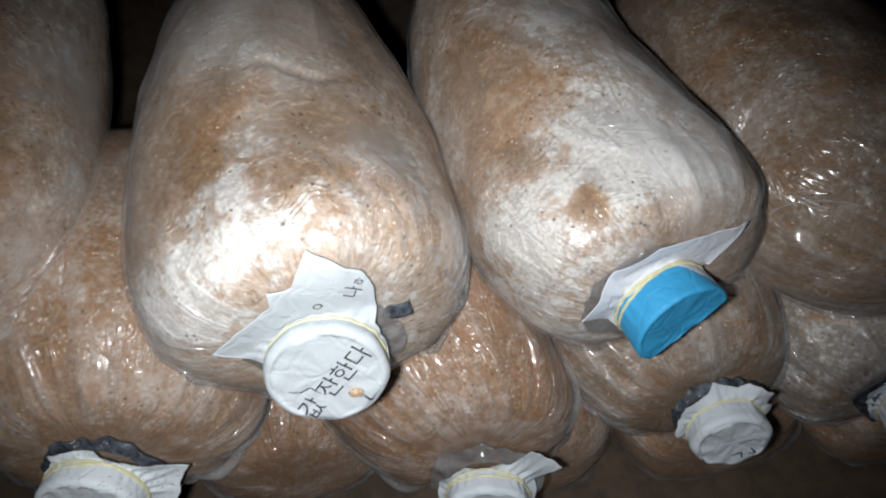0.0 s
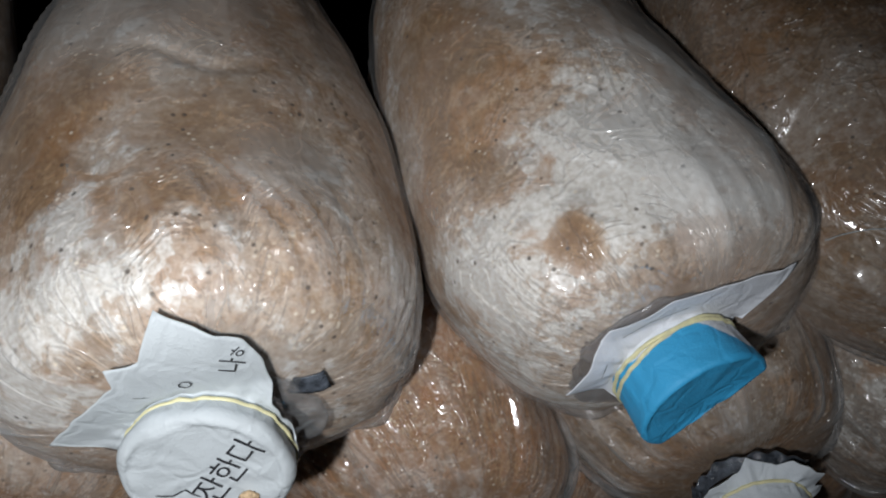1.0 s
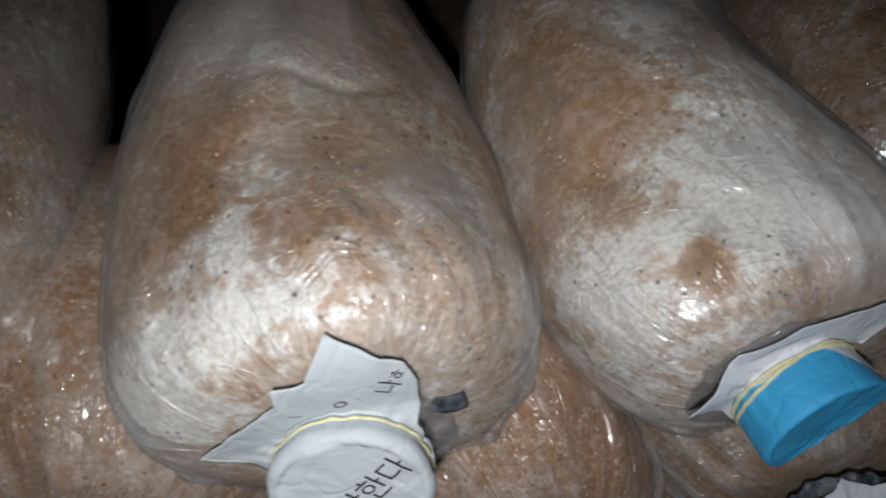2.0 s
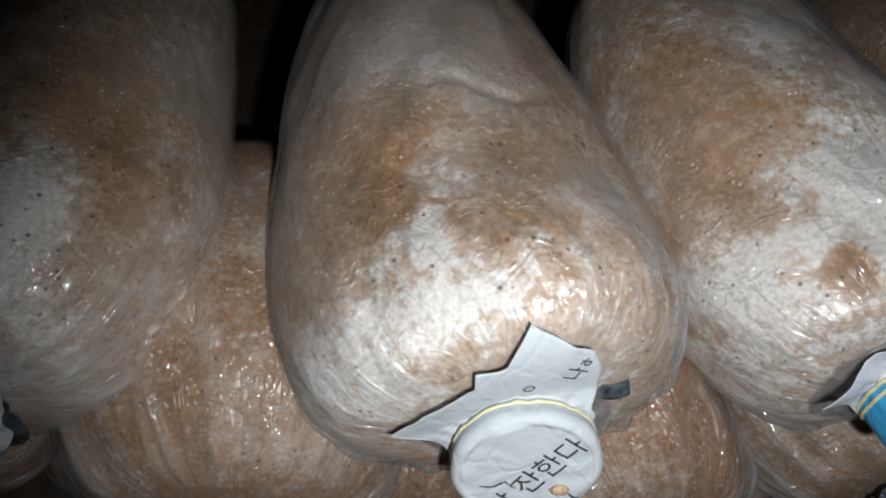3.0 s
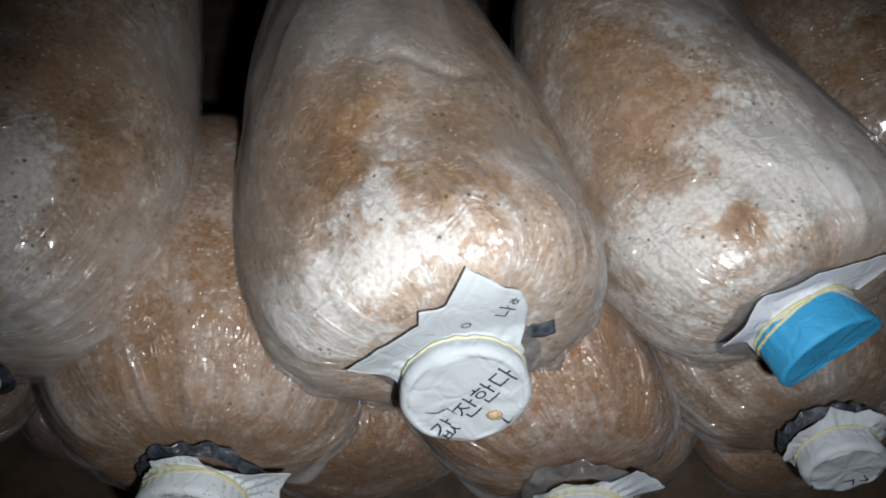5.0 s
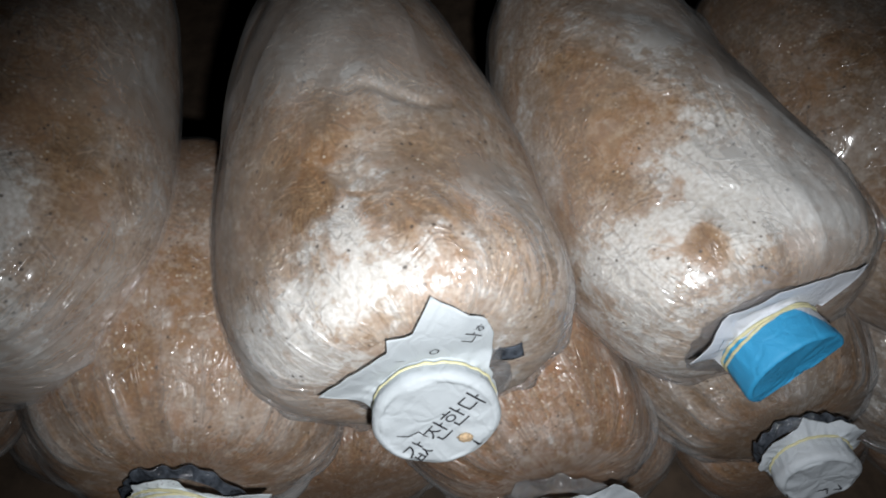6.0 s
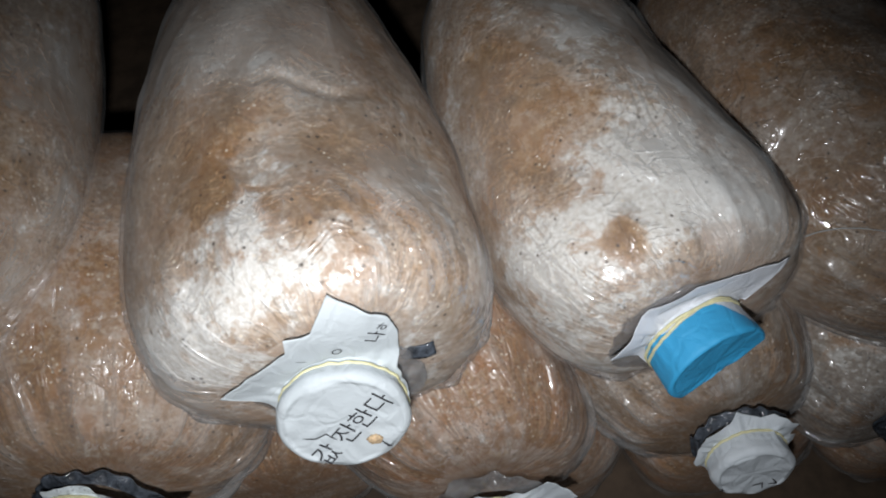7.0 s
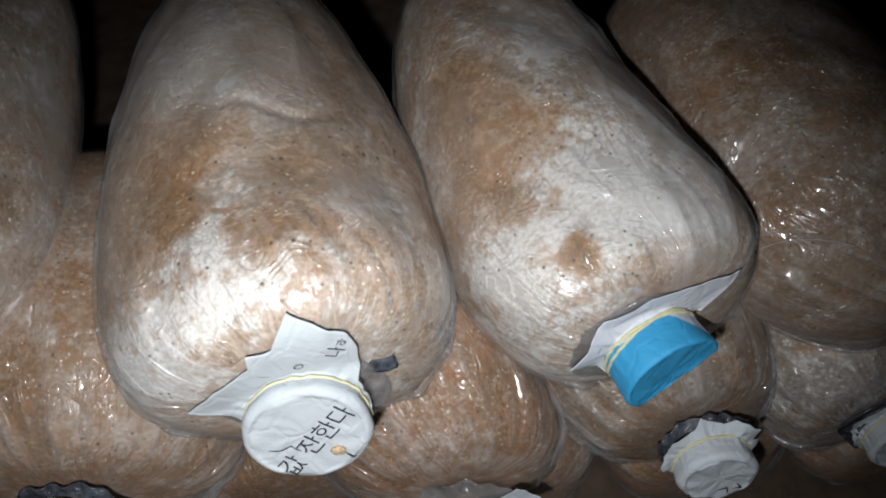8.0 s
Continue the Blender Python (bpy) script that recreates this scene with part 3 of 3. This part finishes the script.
bag_b = mushroom_bag("mushroom bag overgrown with white mycelium, blue paper cap", 12,
                     0.086, 0.109, 0.366, 20, 0.222, 0.0595, 0.060,
                     substrate_material("substrate_white", 2.0,
                                        [(-0.046, 0.039, 0.090, 0.026, 0.28), (-0.012, 0.062, 0.112, 0.024, 0.24), (-0.005, 0.044, 0.114, 0.022, 0.20), (-0.046, 0.028, 0.053, 0.026, 0.20), (0.002, 0.085, 0.114, 0.022, 0.16),
                                         (-0.034, 0.045, 0.105, 0.014, 0.16), (0.012, 0.043, 0.115, 0.024, 0.20), (0.009, 0.133, 0.106, 0.026, 0.12)],
                                        [(-0.0245, 0.036, 0.108, 0.0095, 0.46), (-0.034, 0.118, 0.101, 0.026, 0.22), (-0.041, 0.085, 0.095, 0.018, 0.20), (-0.054, 0.074, 0.080, 0.012, 0.20),
                                         (-0.022, 0.090, 0.108, 0.014, 0.16), (-0.035, 0.062, 0.103, 0.009, 0.14)], 0.50),
                     film_material("film_white_bag", 2.0, 0.10, 0.19, 1.0, [(0.016, 0.050, 0.113, 0.030, 0.24), (0.014, 0.028, 0.110, 0.020, 0.22), (0.028, 0.092, 0.105, 0.032, 0.26), (0.009, 0.135, 0.106, 0.030, 0.20)]), (0.006, 0.014), dome=0.074, roundness=2.3, slant=0.18, taper=0.20, wrinkle=0.6, long_folds=40)
bag_z = mushroom_bag("mushroom bag with pale brown sawdust and white mycelium, white paper cap", 13,
                     -0.214, 0.083, 0.387, 3, 0.235, 0.068, 0.062,
                     substrate_material("substrate_pale", 3.0,
                                        [(0.034, 0.060, 0.106, 0.022, 0.26), (0.034, 0.034, 0.099, 0.018, 0.16), (0.027, 0.013, 0.076, 0.026, 0.16), (0.029, 0.043, 0.107, 0.018, 0.18)],
                                        [(0.045, 0.094, 0.100, 0.022, 0.20), (0.058, 0.066, 0.086, 0.020, 0.16), (0.053, 0.037, 0.081, 0.016, 0.12)], 0.455),
                     film_material("film_pale_bag", 3.0, 0.11, 0.19, 1.0, [(0.037, 0.010, 0.060, 0.032, 0.22), (0.063, 0.118, 0.071, 0.032, 0.20)]), (-0.005, 0.005))
bag_f = mushroom_bag("mushroom bag with dark brown sawdust in loose crinkled film", 14,
                     0.222, 0.135, 0.345, 24, 0.235, 0.066, 0.060,
                     substrate_material("substrate_dark", 4.0, (), (), 0.36, 0.75),
                     film_material("film_dark_bag", 4.0, 0.07), (0.02, 0.0), wrinkle=1.4)
# second layer
bag_k = mushroom_bag("mushroom bag with reddish brown sawdust in clear film", 15,
                     -0.304, 0.072, 0.285, 6, 0.23, 0.066, 0.060,
                     substrate_material("substrate_red", 5.0, (), (), 0.38, 0.8, 1.0),
                     film_material("film_red_bag", 5.0, 0.07), (0.0, 0.0))
bag_c = mushroom_bag("mushroom bag with golden brown sawdust, newsprint cap and dark collar", 16,
                     -0.143, 0.060, 0.319, 8, 0.175, 0.070, 0.066,
                     substrate_material("substrate_golden", 6.0, (), (), 0.36, 0.92, 0.6),
                     film_material("film_golden_bag", 6.0, 0.07, 0.18), (0.003, 0.0), wrinkle=1.3)
bag_d = mushroom_bag("mushroom bag with orange brown sawdust in tightly pleated film", 17,
                     0.000, 0.068, 0.282, 10, 0.235, 0.066, 0.062,
                     substrate_material("substrate_orange", 7.0, (), (), 0.33, 0.86, 1.2),
                     film_material("film_orange_bag", 7.0, 0.045, 0.17), (0.02, 0.0), wrinkle=1.4, pleat=1.7)
bag_e = mushroom_bag("small mushroom bag with brown sawdust and grey paper cap", 18,
                     0.122, 0.095, 0.287, 12, 0.23, 0.060, 0.060,
                     substrate_material("substrate_brown", 8.0, (), (), 0.37, 0.74),
                     film_material("film_brown_bag", 8.0, 0.06, 0.17), (0.01, 0.0), wrinkle=1.3, pleat=1.5)
bag_g = mushroom_bag("mushroom bag with grey speckled sawdust in shiny crinkled film", 19,
                     0.236, 0.108, 0.272, 16, 0.23, 0.060, 0.058,
                     substrate_material("substrate_grey", 9.0, (), (), 0.50, 0.55),
                     film_material("film_grey_bag", 9.0, 0.09, 0.18), (0.0, 0.0), wrinkle=1.6)
# third layer, on the shelf
for sd, bx, by in ((20, -0.36, 0.085), (21, -0.222, 0.085), (22, -0.083, 0.075), (23, 0.050, 0.075), (24, 0.170, 0.09), (25, 0.29, 0.10)):
    mushroom_bag("mushroom bag with reddish brown sawdust in the shaded bottom layer", sd,
                 bx, by, SHELF + 0.9 * 0.060, 10, 0.23, 0.064, 0.060,
                 substrate_material("substrate_low", float(sd), (), (), 0.33, 0.85, 1.0),
                 film_material("film_low_bag", float(sd), 0.06, 0.18), (0.0, 0.0), fine=False)

# ---- the paper caps ----
cap = paper_cap(bag_a, (-0.0375, 0.0750, 0.4065), (0.12, -0.88, 0.45), 0, 31, WHITE_PAPER, "white newsprint cap with black lettering",
                [(2, 0.0015), (30, 0.002), (39, 0.0030), (47, 0.0080), (57, 0.0155), (66, 0.0205), (89, 0.0285), (98, 0.0165), (110, 0.0175), (114, 0.0120),
                 (136, 0.0115), (166, 0.0180), (169, 0.0080), (180, 0.0015), (245, 0.0015), (300, 0.0015)],
                height=0.0085, lean=8.0, lift=(89, 12.0), flutter=0.08, crumple=0.9, rounding=0.13, lettering=[
                    ("값 잔한다", 0.0088, 0.0025, -0.0025, 48, 0.0),
                    ("ㅇ", 0.0054, 0.0010, 0.0246, 20, 0.0), ("나", 0.0062, 0.0125, 0.0290, 62, 0.0), ("ㅎ", 0.0048, 0.0148, 0.0330, 40, 0.0)],
                strokes=[("tear", "dark ragged tear in the paper", INK, 0.00030, [(-0.013, -0.004), (-0.009, -0.005), (-0.006, -0.0035), (-0.003, -0.0065)]),
                         ("tear", "dark ragged tear in the paper", INK, 0.00045, [(0.0105, -0.0085), (0.013, -0.0115), (0.0140, -0.0105)]),
                         ("printed_line", "", INK, 0.00012, [(-0.011, 0.024), (-0.008, 0.0225)])])
crumb(cap, 0.0085, -0.0075, 0.0004, 0.0024, 3)
tag_strip(bag_a, cap.matrix_basis, 0.0245, 0.0120, -0.0155, 0.011, 0.006, 8)
frill(bag_a, cap.matrix_basis, 41, start=0.013, material=LOOSE_FILM, label="clear crumpled end of the bag")
cap = paper_cap(bag_b, (0.087, 0.1003, 0.3905), (0.38, -0.88, 0.24), 0, 32, BLUE_PAPER, "bright blue and white newsprint cap",
                [(0, 0.001), (20, 0.003), (34, 0.0245), (52, 0.0150), (62, 0.0120), (96, 0.0100), (132, 0.0115), (160, 0.0110),
                 (174, 0.0160), (188, 0.0030), (220, 0.001), (330, 0.001)], chord=(-58, 0.28), lean=16.0, height=0.016, radius=0.0190, bands=2, rounding=0.07,
                crumple=0.6, strokes=[("printed_line", "", INK, 0.00012, [(-0.016, 0.0175), (-0.009, 0.0215), (0.002, 0.0225)]),
                                      ("printed_line", "", INK, 0.00012, [(-0.023, 0.006), (-0.021, 0.011)])])
frill(bag_b, cap.matrix_basis, 42, start=0.023, material=LOOSE_FILM, label="clear crumpled end of the bag")
cap = paper_cap(bag_c, (-0.138, 0.045, 0.336), (0.0, -0.93, 0.36), 0, 33, PRINTED_PAPER, "grey printed newsprint cap",
                [(0, 0.012), (12, 0.018), (26, 0.010), (36, 0.003), (80, 0.004), (120, 0.006), (128, 0.002), (180, 0.004), (200, 0.010), (220, 0.004)], bands=2, lean=6.0)
frill(bag_c, cap.matrix_basis, 43, spread=0.005, length=0.003, start=0.016)
cap = paper_cap(bag_d, (0.021, 0.052, 0.284), (0.0, -0.93, 0.36), 0, 34, GREY_PAPER, "pale grey newsprint cap",
                [(20, 0.004), (28, 0.020), (60, 0.018), (66, 0.003), (150, 0.004), (300, 0.004)], bands=2, lean=6.0)
frill(bag_d, cap.matrix_basis, 44, spread=0.009, length=0.003, start=0.016, material=LOOSE_FILM, label="clear crumpled end of the bag")
cap = paper_cap(bag_e, (0.131, 0.079, 0.307), (0.05, -0.93, 0.36), 0, 35, GREY_PAPER, "crumpled pale grey newsprint cap",
                [(0, 0.004), (25, 0.007), (35, 0.004), (50, 0.010), (75, 0.009), (85, 0.005), (110, 0.009), (122, 0.004), (150, 0.007), (190, 0.006), (230, 0.004)],
                crumple=1.1, radius=0.0180, lean=14.0, rounding=0.16,
                strokes=[("writing", "dark smudged writing", INK, 0.0005, [(0.001, -0.009), (0.005, -0.006), (0.006, -0.010)]),
                         ("writing", "dark smudged writing", INK, 0.0005, [(0.009, -0.004), (0.012, -0.007), (0.008, -0.0075)]),
                         ("writing", "dark smudged writing", INK, 0.0004, [(-0.012, -0.010), (-0.0105, -0.013)])])
# clear film here: the dark colour stands for the shade behind the cap
frill(bag_e, cap.matrix_basis, 45, start=0.016, spread=0.003, length=0.004)
cap = paper_cap(bag_g, (0.238, 0.098, 0.285), (0.1, -0.93, 0.36), 0, 36, GREY_PAPER, "pale grey newsprint cap",
                [(0, 0.004), (110, 0.011), (130, 0.004), (165, 0.009), (200, 0.004)], radius=0.0185)
frill(bag_g, cap.matrix_basis, 46)
cap = paper_cap(bag_f, (0.250, 0.128, 0.346), (0.2, -0.95, 0.2), 0, 37, WHITE_PAPER, "white newsprint cap",
                [(0, 0.004), (110, 0.010), (130, 0.004), (165, 0.010), (200, 0.004)], radius=0.0185)
frill(bag_f, cap.matrix_basis, 47)
cap = paper_cap(bag_z, (-0.225, 0.074, 0.385), (-0.1, -0.95, 0.3), 0, 38, WHITE_PAPER, "white newsprint cap",
                [(0, 0.006), (30, 0.016), (50, 0.008), (110, 0.010), (140, 0.004)], radius=0.0195)
frill(bag_z, cap.matrix_basis, 48)
fibre(bag_f, (0.143, 0.164, 0.4), (0.173, 0.156, 0.4), 0.00022)
